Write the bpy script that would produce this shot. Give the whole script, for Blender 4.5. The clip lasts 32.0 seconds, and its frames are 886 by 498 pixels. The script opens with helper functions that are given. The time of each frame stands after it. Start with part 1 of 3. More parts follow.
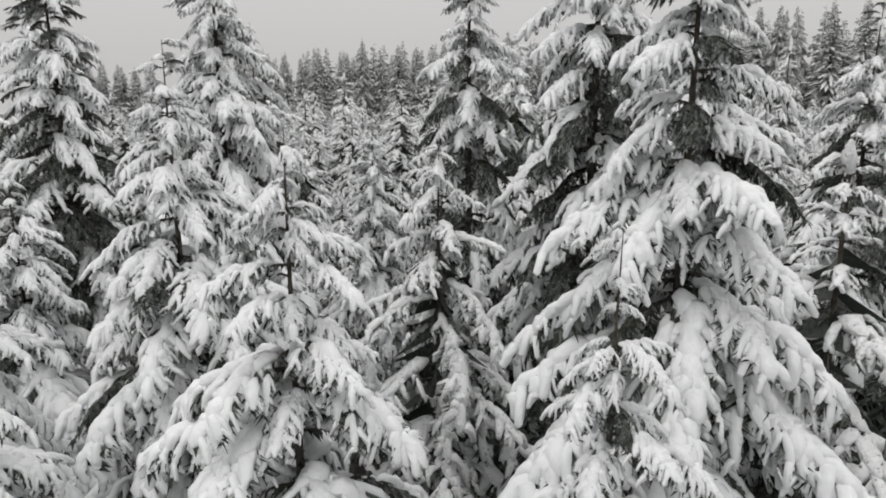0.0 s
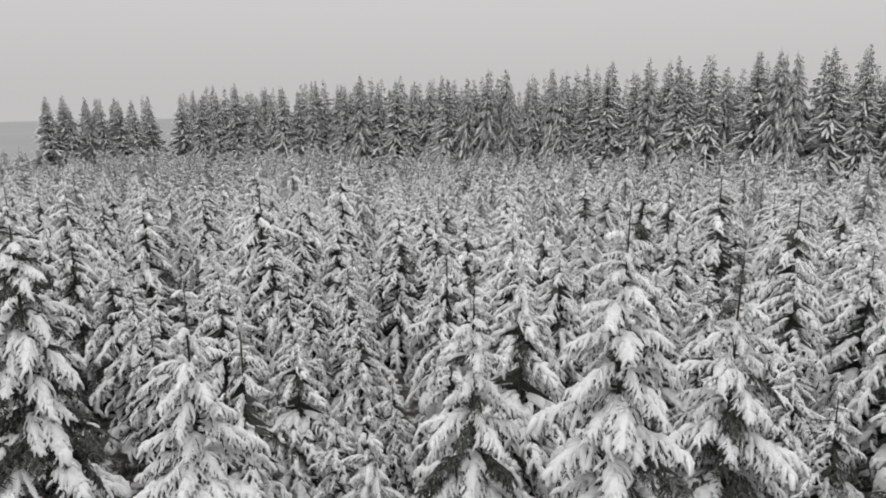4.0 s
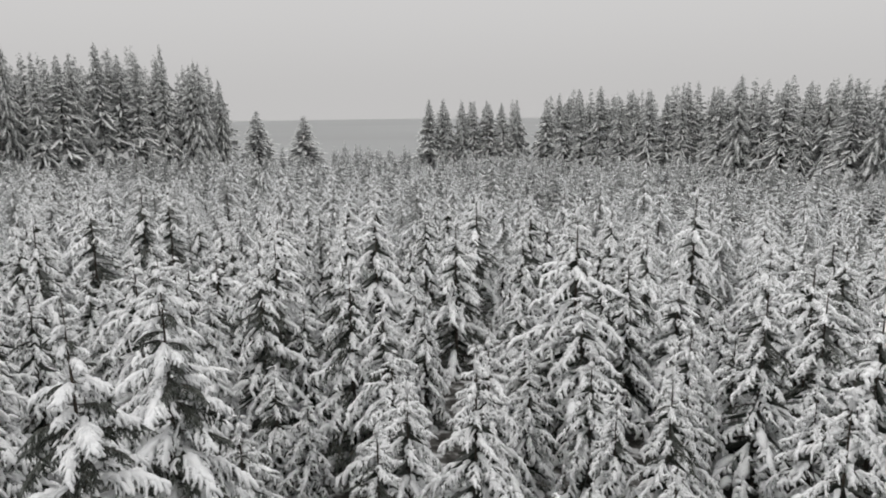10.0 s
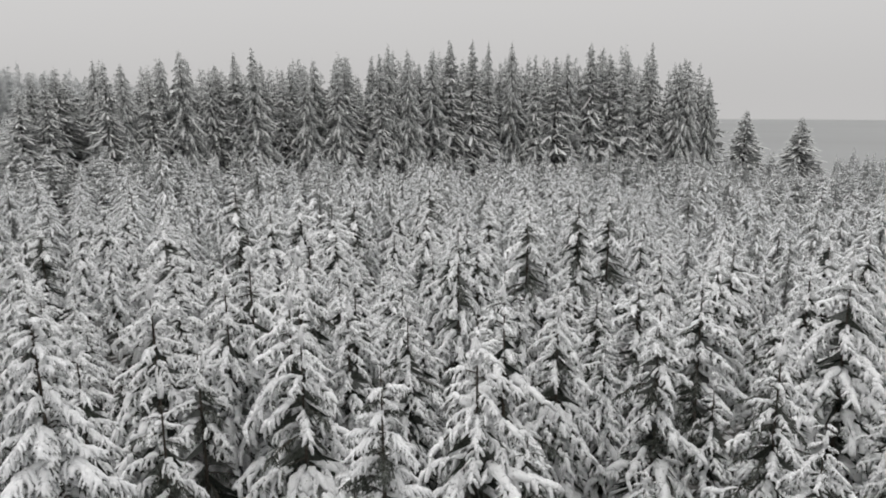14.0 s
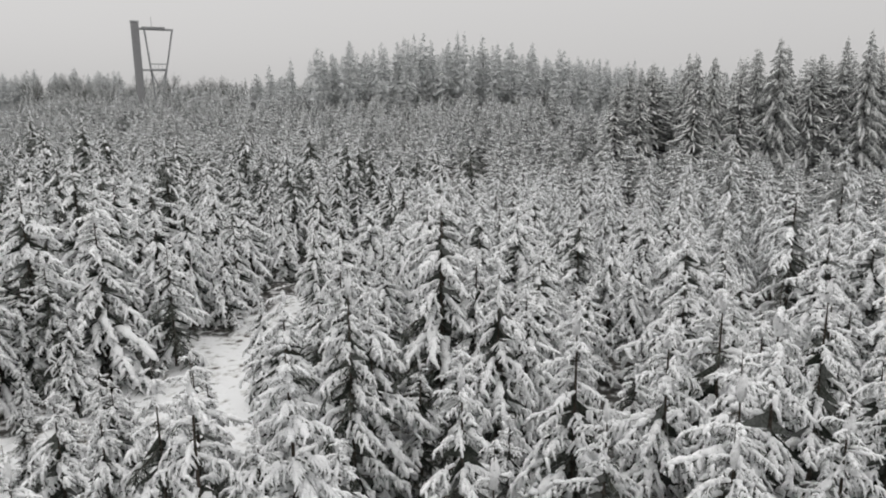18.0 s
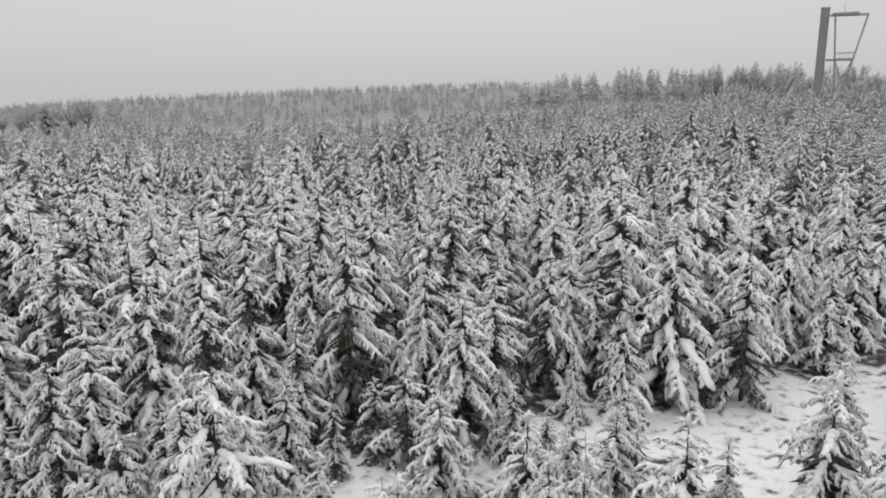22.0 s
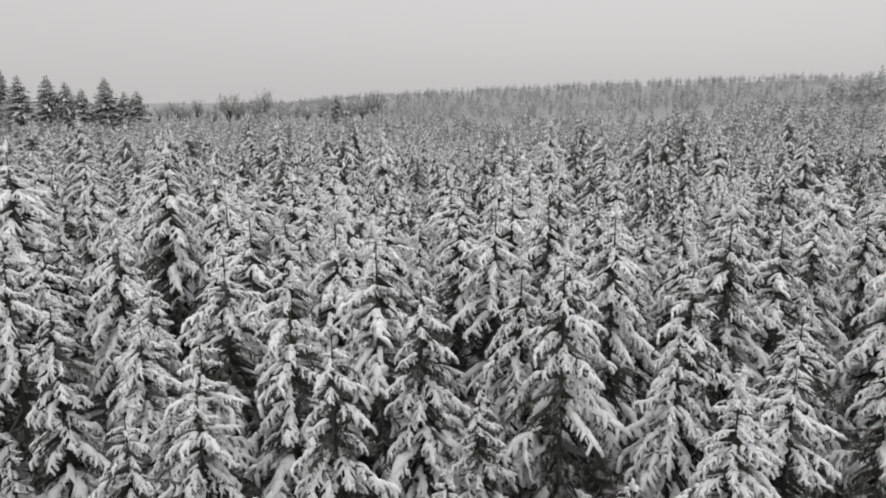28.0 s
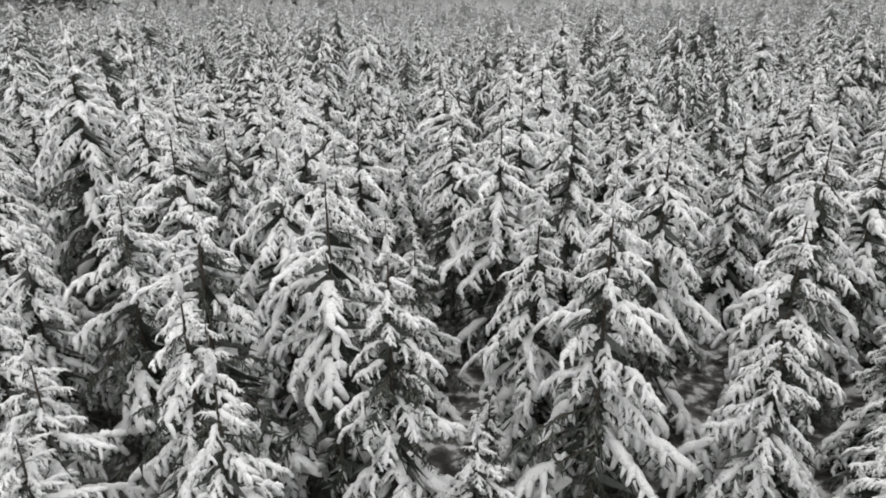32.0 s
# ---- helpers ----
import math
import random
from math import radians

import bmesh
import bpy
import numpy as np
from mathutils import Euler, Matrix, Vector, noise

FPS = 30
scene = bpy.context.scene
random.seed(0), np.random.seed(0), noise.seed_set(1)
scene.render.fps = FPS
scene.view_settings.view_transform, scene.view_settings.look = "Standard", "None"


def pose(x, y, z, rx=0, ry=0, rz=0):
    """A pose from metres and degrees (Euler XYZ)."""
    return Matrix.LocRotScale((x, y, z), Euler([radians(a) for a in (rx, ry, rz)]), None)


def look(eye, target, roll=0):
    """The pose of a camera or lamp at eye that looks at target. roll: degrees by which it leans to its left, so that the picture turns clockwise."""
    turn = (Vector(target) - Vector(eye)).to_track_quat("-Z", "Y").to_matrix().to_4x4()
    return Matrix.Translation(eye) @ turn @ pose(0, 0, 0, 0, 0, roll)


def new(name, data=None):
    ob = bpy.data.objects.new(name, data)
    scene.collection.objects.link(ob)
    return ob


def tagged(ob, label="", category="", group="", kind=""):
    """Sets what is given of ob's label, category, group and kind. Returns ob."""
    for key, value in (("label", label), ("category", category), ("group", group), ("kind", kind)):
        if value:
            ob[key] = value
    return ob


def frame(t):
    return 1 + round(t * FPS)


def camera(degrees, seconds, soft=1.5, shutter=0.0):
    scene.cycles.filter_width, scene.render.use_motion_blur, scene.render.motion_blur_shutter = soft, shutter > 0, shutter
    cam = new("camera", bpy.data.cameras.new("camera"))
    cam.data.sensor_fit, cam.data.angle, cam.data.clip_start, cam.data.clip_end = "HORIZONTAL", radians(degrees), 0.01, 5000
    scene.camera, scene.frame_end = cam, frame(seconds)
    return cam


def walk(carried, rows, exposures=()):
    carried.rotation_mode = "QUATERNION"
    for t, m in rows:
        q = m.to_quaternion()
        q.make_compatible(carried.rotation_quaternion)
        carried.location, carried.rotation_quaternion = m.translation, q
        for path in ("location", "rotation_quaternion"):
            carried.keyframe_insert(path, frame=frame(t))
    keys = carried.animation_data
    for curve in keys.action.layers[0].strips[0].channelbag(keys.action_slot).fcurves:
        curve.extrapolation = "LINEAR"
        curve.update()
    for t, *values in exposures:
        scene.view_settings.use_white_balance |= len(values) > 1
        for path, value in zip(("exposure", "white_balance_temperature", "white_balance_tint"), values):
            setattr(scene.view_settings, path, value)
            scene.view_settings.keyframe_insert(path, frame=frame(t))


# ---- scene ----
cam = camera(64.5, 32.0, 1.9)
METRES, EYE, TILT, LEAN, TURN = 40.0, 6.0, 11.77, -11.04, -1.14
ROWS = [
    (0.0, 0.0, 0.0, 0.0, -5.01, -25.39, 10.64),
    (0.5, 0.0022, 0.0022, 0.0102, -4.98, -25.17, 10.67),
    (1.0, 0.0045, 0.0053, 0.0206, -5.01, -25.02, 10.62),
    (1.5, 0.0067, 0.0095, 0.0314, -5.08, -24.91, 10.64),
    (2.0, 0.0093, 0.0163, 0.0426, -5.07, -24.81, 10.65),
    (2.5, 0.0121, 0.0257, 0.0535, -5.07, -24.74, 10.67),
    (3.0, 0.0152, 0.0372, 0.0646, -5.13, -24.64, 10.72),
    (3.5, 0.0184, 0.0502, 0.0787, -5.18, -24.76, 10.7),
    (4.0, 0.0221, 0.065, 0.0923, -5.2, -24.88, 10.66),
    (4.5, 0.0241, 0.0781, 0.0976, -5.21, -24.95, 10.62),
    (6.5, 0.0252, 0.1283, 0.0877, -4.46, -24.66, 10.67),
    (7.0, 0.0252, 0.1418, 0.0851, -2.2, -24.25, 11.16),
    (7.5, 0.0255, 0.1565, 0.082, 2.03, -23.41, 12.04),
    (8.0, 0.0255, 0.1724, 0.0789, 6.4, -22.48, 12.91),
    (8.5, 0.0259, 0.1886, 0.0758, 10.82, -21.49, 13.65),
    (9.0, 0.0249, 0.205, 0.0728, 15.27, -20.39, 14.37),
    (9.5, 0.0234, 0.2211, 0.0703, 19.83, -19.23, 14.98),
    (10.0, 0.0215, 0.2375, 0.0682, 24.45, -18.0, 15.55),
    (10.5, 0.0187, 0.2539, 0.0668, 29.09, -16.8, 15.96),
    (11.0, 0.0148, 0.2707, 0.0646, 33.74, -15.5, 16.35),
    (11.5, 0.0096, 0.2871, 0.0641, 38.43, -14.22, 16.56),
    (12.0, 0.0037, 0.3027, 0.0631, 43.44, -12.82, 16.64),
    (12.5, -0.0043, 0.318, 0.0623, 48.66, -11.37, 16.58),
    (13.0, -0.0129, 0.3322, 0.0617, 53.93, -9.88, 16.41),
    (13.5, -0.0217, 0.3453, 0.0611, 59.18, -8.45, 16.13),
    (14.0, -0.0313, 0.3577, 0.0601, 64.47, -7.04, 15.7),
    (14.5, -0.0406, 0.3693, 0.0591, 69.9, -5.63, 15.17),
    (16.5, -0.0898, 0.4061, 0.0598, 92.07, -0.61, 11.73),
    (17.0, -0.1036, 0.4124, 0.0608, 98.11, 0.5, 10.47),
    (17.5, -0.118, 0.4175, 0.0615, 104.59, 1.54, 9.0),
    (18.0, -0.1333, 0.4213, 0.0637, 111.16, 2.43, 7.39),
    (18.5, -0.1488, 0.4237, 0.0664, 117.66, 3.11, 5.65),
    (19.0, -0.1635, 0.4245, 0.069, 123.89, 3.57, 3.94),
    (19.5, -0.1779, 0.4235, 0.072, 129.95, 3.83, 2.22),
    (20.0, -0.1924, 0.4206, 0.0747, 136.01, 3.96, 0.45),
    (20.5, -0.2063, 0.4161, 0.078, 142.08, 3.84, -1.33),
    (21.0, -0.2192, 0.41, 0.0817, 148.14, 3.54, -3.0),
    (21.5, -0.2315, 0.4025, 0.0851, 154.3, 3.08, -4.67),
    (22.0, -0.2433, 0.3936, 0.0889, 160.49, 2.38, -6.31),
    (22.5, -0.2537, 0.3838, 0.0923, 166.59, 1.57, -7.84),
    (23.0, -0.2636, 0.3728, 0.0962, 172.22, 0.67, -9.15),
    (23.5, -0.2711, 0.3608, 0.1, 176.59, -0.11, -10.1),
    (24.0, -0.2783, 0.3474, 0.1039, 180.75, -0.96, -10.93),
    (24.5, -0.2842, 0.3336, 0.1074, 182.18, -1.28, -11.23),
    (25.0, -0.289, 0.3198, 0.11, 182.18, -1.32, -11.26),
    (25.5, -0.2926, 0.3061, 0.1126, 182.15, -1.35, -11.28),
    (27.5, -0.2978, 0.2437, 0.1209, 182.09, -1.4, -11.45),
    (28.0, -0.2983, 0.2273, 0.1224, 182.09, -1.41, -11.48),
    (28.5, -0.2987, 0.2106, 0.1242, 182.08, -1.63, -11.5),
    (29.0, -0.2994, 0.1937, 0.1259, 182.06, -3.37, -11.5),
    (29.5, -0.2999, 0.1764, 0.1284, 182.03, -5.59, -11.48),
    (30.0, -0.2997, 0.1585, 0.131, 182.01, -7.84, -11.48),
    (30.5, -0.2992, 0.1404, 0.1334, 182.0, -9.64, -11.49),
    (31.0, -0.2982, 0.1221, 0.1358, 181.98, -10.04, -11.51),
    (31.5, -0.2972, 0.1035, 0.1384, 181.99, -10.05, -11.53),
    (32.0, -0.2961, 0.0844, 0.1412, 181.97, -10.08, -11.56),
]
walk(cam, [(t, pose(0, 0, EYE, TILT, LEAN, TURN) @ pose(METRES * x, METRES * y, METRES * z, 90 + pitch, roll, yaw)) for t, x, y, z, yaw, pitch, roll in ROWS],
     ((0.0, 0.0), (28.5, 0.0), (30.5, 0.22), (32.0, 0.2)))

# ---- world and light: a closed winter overcast ----
world = bpy.data.worlds.new("overcast")
scene.world = world
world.use_nodes = True
wn, wl = world.node_tree.nodes, world.node_tree.links
wn.clear()
sky = wn.new("ShaderNodeTexSky")
sky.sky_type = "NISHITA"
sky.sun_disc = False
sky.sun_elevation, sky.sun_rotation = radians(62), radians(200)
sky.air_density, sky.dust_density, sky.ozone_density = 1.0, 6.0, 1.0
veil = wn.new("ShaderNodeHueSaturation")
veil.inputs["Saturation"].default_value = 0.06
thin = wn.new("ShaderNodeBackground")
thin.inputs["Strength"].default_value = 0.03
cloud = wn.new("ShaderNodeBackground")
cloud.inputs["Color"].default_value = (1.0, 0.984, 0.978, 1)
cloud.inputs["Strength"].default_value = 0.54
both = wn.new("ShaderNodeAddShader")
wout = wn.new("ShaderNodeOutputWorld")
wl.new(sky.outputs["Color"], veil.inputs["Color"])
wl.new(veil.outputs["Color"], thin.inputs["Color"])
wl.new(thin.outputs["Background"], both.inputs[0])
wl.new(cloud.outputs["Background"], both.inputs[1])
wl.new(both.outputs["Shader"], wout.inputs["Surface"])

lamp = bpy.data.lights.new("sun", "SUN")
lamp.energy, lamp.angle, lamp.color = 1.53, radians(140), (1.0, 0.99, 0.97)
sun = new("sun", lamp)
sun.matrix_world = look((0, 0, 120), (4, -16, 35))


# ---- materials ----
def material(name, rough, build):
    m = bpy.data.materials.new(name)
    m.use_nodes = True
    nodes, links = m.node_tree.nodes, m.node_tree.links
    b = nodes["Principled BSDF"]
    b.inputs["Roughness"].default_value = rough
    b.inputs["Specular IOR Level"].default_value = 0.25
    build(nodes, links, b)
    return m


def coords(nodes, links, scale, detail, kind="Object"):
    tc = nodes.new("ShaderNodeTexCoord")
    n = nodes.new("ShaderNodeTexNoise")
    n.inputs["Scale"].default_value = scale
    n.inputs["Detail"].default_value = detail
    links.new(tc.outputs[kind], n.inputs["Vector"])
    return n


def ramp(nodes, links, source, stops):
    r = nodes.new("ShaderNodeValToRGB")
    while len(r.color_ramp.elements) < len(stops):
        r.color_ramp.elements.new(0.5)
    for e, (p, c) in zip(r.color_ramp.elements, stops):
        e.position, e.color = p, (*c, 1)
    links.new(source, r.inputs["Fac"])
    return r


def bump(nodes, links, b, source, strength, distance):
    u = nodes.new("ShaderNodeBump")
    u.inputs["Strength"].default_value, u.inputs["Distance"].default_value = strength, distance
    links.new(source, u.inputs["Height"])
    links.new(u.outputs["Normal"], b.inputs["Normal"])


def snow_look(nodes, links, b):
    n = coords(nodes, links, 9.0, 4.0)
    r = ramp(nodes, links, n.outputs["Fac"], [(0.25, (0.75, 0.76, 0.77)), (0.7, (0.86, 0.865, 0.87))])
    links.new(r.outputs["Color"], b.inputs["Base Color"])
    g = coords(nodes, links, 38.0, 3.0)
    bump(nodes, links, b, g.outputs["Fac"], 0.55, 0.02)


def thin_snow_look(nodes, links, b):
    """Snow caught on twigs: needle tips and twig shadows show through it in small dark flecks."""
    n = coords(nodes, links, 24.0, 5.0)
    n.inputs["Roughness"].default_value = 0.62
    r = ramp(nodes, links, n.outputs["Fac"], [(0.31, (0.07, 0.08, 0.07)), (0.355, (0.58, 0.59, 0.58)), (0.41, (0.84, 0.845, 0.85)), (0.75, (0.90, 0.905, 0.91))])
    links.new(r.outputs["Color"], b.inputs["Base Color"])
    bump(nodes, links, b, n.outputs["Fac"], 0.8, 0.04)


def needle_look(dark, light, rime_haze):
    def build(nodes, links, b):
        n = coords(nodes, links, 26.0, 4.0)
        geo = nodes.new("ShaderNodeNewGeometry")
        mix = nodes.new("ShaderNodeMath")
        mix.operation = "MULTIPLY_ADD"
        mix.inputs[1].default_value = 0.42
        links.new(geo.outputs["Random Per Island"], mix.inputs[0])
        half = nodes.new("ShaderNodeMath")
        half.operation = "MULTIPLY"
        half.inputs[1].default_value = 0.62
        links.new(n.outputs["Fac"], half.inputs[0])
        links.new(half.outputs[0], mix.inputs[2])
        r = ramp(nodes, links, mix.outputs[0], [(0.34, dark), (0.52, light), (0.70, rime_haze)])
        links.new(r.outputs["Color"], b.inputs["Base Color"])
    return build


def bark_look(nodes, links, b):
    n = coords(nodes, links, 14.0, 5.0)
    r = ramp(nodes, links, n.outputs["Fac"], [(0.3, (0.030, 0.024, 0.019)), (0.75, (0.10, 0.085, 0.07))])
    links.new(r.outputs["Color"], b.inputs["Base Color"])
    bump(nodes, links, b, n.outputs["Fac"], 0.7, 0.02)


def ground_look(nodes, links, b):
    """Open snow with grass and brash in the ride; a darker floor with patches of snow under the trees."""
    fine = coords(nodes, links, 2.2, 6.0)
    wide = coords(nodes, links, 0.35, 4.0)
    add = nodes.new("ShaderNodeMath")
    add.operation = "MULTIPLY_ADD"
    add.inputs[1].default_value = 0.45
    links.new(wide.outputs["Fac"], add.inputs[0])
    links.new(fine.outputs["Fac"], add.inputs[2])
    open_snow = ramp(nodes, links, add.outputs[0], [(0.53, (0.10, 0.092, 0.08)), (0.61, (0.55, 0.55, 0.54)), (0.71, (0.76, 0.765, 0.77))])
    under_trees = ramp(nodes, links, fine.outputs["Fac"], [(0.40, (0.033, 0.03, 0.027)), (0.52, (0.11, 0.106, 0.10)), (0.62, (0.55, 0.55, 0.55))])
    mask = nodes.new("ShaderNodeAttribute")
    mask.attribute_name = "under_trees"
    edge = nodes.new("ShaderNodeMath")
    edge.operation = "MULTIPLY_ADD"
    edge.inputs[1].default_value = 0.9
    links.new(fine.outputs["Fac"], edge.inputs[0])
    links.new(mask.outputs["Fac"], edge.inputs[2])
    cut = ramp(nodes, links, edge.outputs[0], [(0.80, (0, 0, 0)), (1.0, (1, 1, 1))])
    mix = nodes.new("ShaderNodeMixRGB")
    links.new(cut.outputs["Color"], mix.inputs["Fac"])
    links.new(open_snow.outputs["Color"], mix.inputs["Color1"])
    links.new(under_trees.outputs["Color"], mix.inputs["Color2"])
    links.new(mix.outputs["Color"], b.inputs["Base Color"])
    bump(nodes, links, b, fine.outputs["Fac"], 0.6, 0.12)


# far ground in an even grey that paints in the mist over it
def haze_land_look(nodes, links, b):
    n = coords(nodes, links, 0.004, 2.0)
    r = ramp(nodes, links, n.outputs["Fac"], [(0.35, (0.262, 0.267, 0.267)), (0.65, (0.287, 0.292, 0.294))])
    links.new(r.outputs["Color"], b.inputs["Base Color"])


def wood_look(low, high):
    def build(nodes, links, b):
        n = coords(nodes, links, 7.0, 5.0)
        r = ramp(nodes, links, n.outputs["Fac"], [(0.3, low), (0.7, high)])
        links.new(r.outputs["Color"], b.inputs["Base Color"])
        bump(nodes, links, b, n.outputs["Fac"], 0.4, 0.02)
    return build


SNOW = material("snow", 0.75, snow_look)
THIN_SNOW = material("snow_on_twigs", 0.8, thin_snow_look)
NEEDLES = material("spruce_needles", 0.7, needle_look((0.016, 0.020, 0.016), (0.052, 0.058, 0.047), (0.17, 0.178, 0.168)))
# paler needle tones for trees further off: haze put into the base colour
HAZE_THIN = material("haze_thin_needles", 0.72, needle_look((0.034, 0.039, 0.034), (0.095, 0.102, 0.09), (0.27, 0.28, 0.27)))
HAZE_FAR = material("haze_far_needles", 0.8, needle_look((0.50, 0.51, 0.51), (0.60, 0.61, 0.61), (0.68, 0.69, 0.69)))
HAZE_MID = material("haze_mid_needles", 0.8, needle_look((0.25, 0.257, 0.253), (0.36, 0.367, 0.362), (0.50, 0.507, 0.50)))
# snow of the far stands, greyed: haze painted into its colour
HAZE_SNOW = material("haze_greyed_snow", 0.8, needle_look((0.50, 0.505, 0.50), (0.64, 0.645, 0.64), (0.76, 0.765, 0.76)))
# near-flat grey that paints the mist over the ridge into its trees
HAZE_RIDGE = material("haze_ridge_needles", 0.85, needle_look((0.37, 0.376, 0.378), (0.40, 0.406, 0.408), (0.43, 0.436, 0.438)))
BARK = material("spruce_bark", 0.9, bark_look)
GROUND = material("snowy_ground", 0.85, ground_look)
HAZE_LAND = material("haze_grey_land", 0.9, haze_land_look)
STEEL = material("weathered_steel", 0.6, wood_look((0.26, 0.265, 0.27), (0.36, 0.365, 0.37)))
# dark cladding, its grey raised to paint in the haze before the tower
CLAD = material("hazed_cladding", 0.7, wood_look((0.21, 0.21, 0.215), (0.29, 0.29, 0.295)))


# ---- the lie of the land ----
def smooth(a, b, v):
    k = np.clip((np.asarray(v, float) - a) / (b - a), 0, 1)
    return k * k * (3 - 2 * k)


def land(x, y):
    """Height of the ground: level by the ride, falling to the north, rising to a hill in the west and far south."""
    x, y = np.asarray(x, float), np.asarray(y, float)
    d = np.hypot(x, y)
    z = -0.045 * np.clip(y - 24, 0, 110)
    z = z + 0.066 * np.clip(-0.98 * x - 0.2 * y - 50, 0, 160) * (1 - smooth(-8, 22, y)) * (1 - smooth(150, 330, -y))
    far_south = smooth(190, 420, -y)
    z = z + far_south * (9.5 * (1 - smooth(-40, 190, x)) + 7 * (1 - smooth(-220, 20, x)))
    z = z - 0.0245 * np.clip(d - 150, 0, 6000) * smooth(20, 120, y)
    z = z - 0.03 * np.clip(d - 190, 0, 1500) * smooth(70, 190, x) * smooth(0, 90, -y)
    return z + (1 - smooth(60, 140, d)) * 0.12 * np.sin(x * 0.9 + 1.3 * np.sin(y * 0.4)) * np.sin(y * 0.7 + 0.5)


def in_ride(x, y):
    half = 1.7 if x > -46 else 1.0
    return (abs(y + 3.5) < half and x < 4) or (-3.3 - 0.25 * (y + 8.6) < x < 7 and -8.7 < y < -2) or (-30.2 < x < -19.8 and -4.9 < y < 1.8) or ((x + 23.2) ** 2 + (y - 2.0) ** 2 < 7)


def sheet(name, rings, spokes, inner, outer, mat, label):
    rr = np.concatenate([[0.0], np.geomspace(inner, outer, rings)])
    aa = np.linspace(0, 2 * math.pi, spokes, endpoint=False)
    gx = np.outer(rr, np.cos(aa)).ravel() - 8
    gy = np.outer(rr, np.sin(aa)).ravel() + 4
    verts = np.stack([gx, gy, land(gx, gy)], 1)
    i, j = np.meshgrid(np.arange(rings), np.arange(spokes), indexing="ij")
    k = (j + 1) % spokes
    quads = np.stack([i * spokes + j, (i + 1) * spokes + j, (i + 1) * spokes + k, i * spokes + k], -1).reshape(-1, 4)
    me = bpy.data.meshes.new(name)
    me.from_pydata(verts.tolist(), [], quads.tolist())
    me.materials.append(mat)
    me.materials.append(HAZE_LAND)
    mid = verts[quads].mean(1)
    # past this distance the ground takes the painted mist grey
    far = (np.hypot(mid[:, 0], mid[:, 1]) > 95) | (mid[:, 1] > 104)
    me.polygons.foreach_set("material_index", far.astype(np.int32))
    wave = 0.55 * np.sin(verts[:, 0] * 1.7 + 0.6 * verts[:, 1]) + 0.35 * np.sin(verts[:, 0] * 3.9 - verts[:, 1] * 2.3)
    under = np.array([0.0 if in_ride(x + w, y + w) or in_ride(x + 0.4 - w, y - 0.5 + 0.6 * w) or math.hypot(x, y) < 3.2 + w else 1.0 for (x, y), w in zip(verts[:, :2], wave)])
    me.attributes.new("under_trees", "FLOAT", "POINT").data.foreach_set("value", under.astype(np.float32))
    me.polygons.foreach_set("use_smooth", np.ones(len(quads), bool))
    return tagged(new(name, me), label, "ground", kind="structure")


sheet("ground", 150, 220, 0.6, 4500, GROUND, "snow-covered forest floor with dark grass and brash showing through")


# ---- boughs: needles and wood in one net, the snow that lies on them in another ----
class Net:
    def __init__(self):
        self.v, self.f, self.m, self.n = [], [], [], 0

    def add(self, verts, faces, mat=0):
        verts, faces = np.asarray(verts, float), np.asarray(faces, int)
        self.v.append(verts)
        self.f.append(faces + self.n)
        self.m.append(np.full(len(faces), mat))
        self.n += len(verts)

    def arrays(self):
        return np.concatenate(self.v), np.concatenate(self.f), np.concatenate(self.m)


def tube(net, pts, radii, sides, lift=0.0, flat=1.0, mat=0, rng=None):
    """A closed lumpy tube along pts, as triangles."""
    pts, radii = np.asarray(pts, float), np.asarray(radii, float)
    t = np.gradient(pts, axis=0)
    t /= np.linalg.norm(t, axis=1, keepdims=True) + 1e-9
    side = np.cross(t, [0, 0, 1.0])
    bad = np.linalg.norm(side, axis=1) < 0.05
    side[bad] = [1.0, 0, 0]
    side /= np.linalg.norm(side, axis=1, keepdims=True)
    up = np.cross(side, t)
    a = np.arange(sides) * 2 * math.pi / sides + (math.pi / sides)
    n = len(pts)
    r = radii[:, None] * np.ones((1, sides))
    if rng is not None:
        r = r * rng.uniform(0.78, 1.22, r.shape)
    ring = pts[:, None] + side[:, None] * (r * np.cos(a))[..., None] + up[:, None] * (r * flat * np.sin(a))[..., None]
    ring[..., 2] += (lift * radii)[:, None]
    ends = np.stack([pts[0] - t[0] * radii[0] * 0.5, pts[-1] + t[-1] * radii[-1] * 0.9])
    ends[:, 2] += lift * radii[[0, -1]]
    faces = []
    for i in range(n - 1):
        for j in range(sides):
            k = (j + 1) % sides
            p, q, s, u = i * sides + j, i * sides + k, (i + 1) * sides + k, (i + 1) * sides + j
            faces += [(p, q, s), (p, s, u)]
    lo, hi = n * sides, n * sides + 1
    for j in range(sides):
        k = (j + 1) % sides
        faces += [(lo, k, j), (hi, (n - 1) * sides + j, (n - 1) * sides + k)]
    net.add(np.concatenate([ring.reshape(-1, 3), ends]), faces, mat)


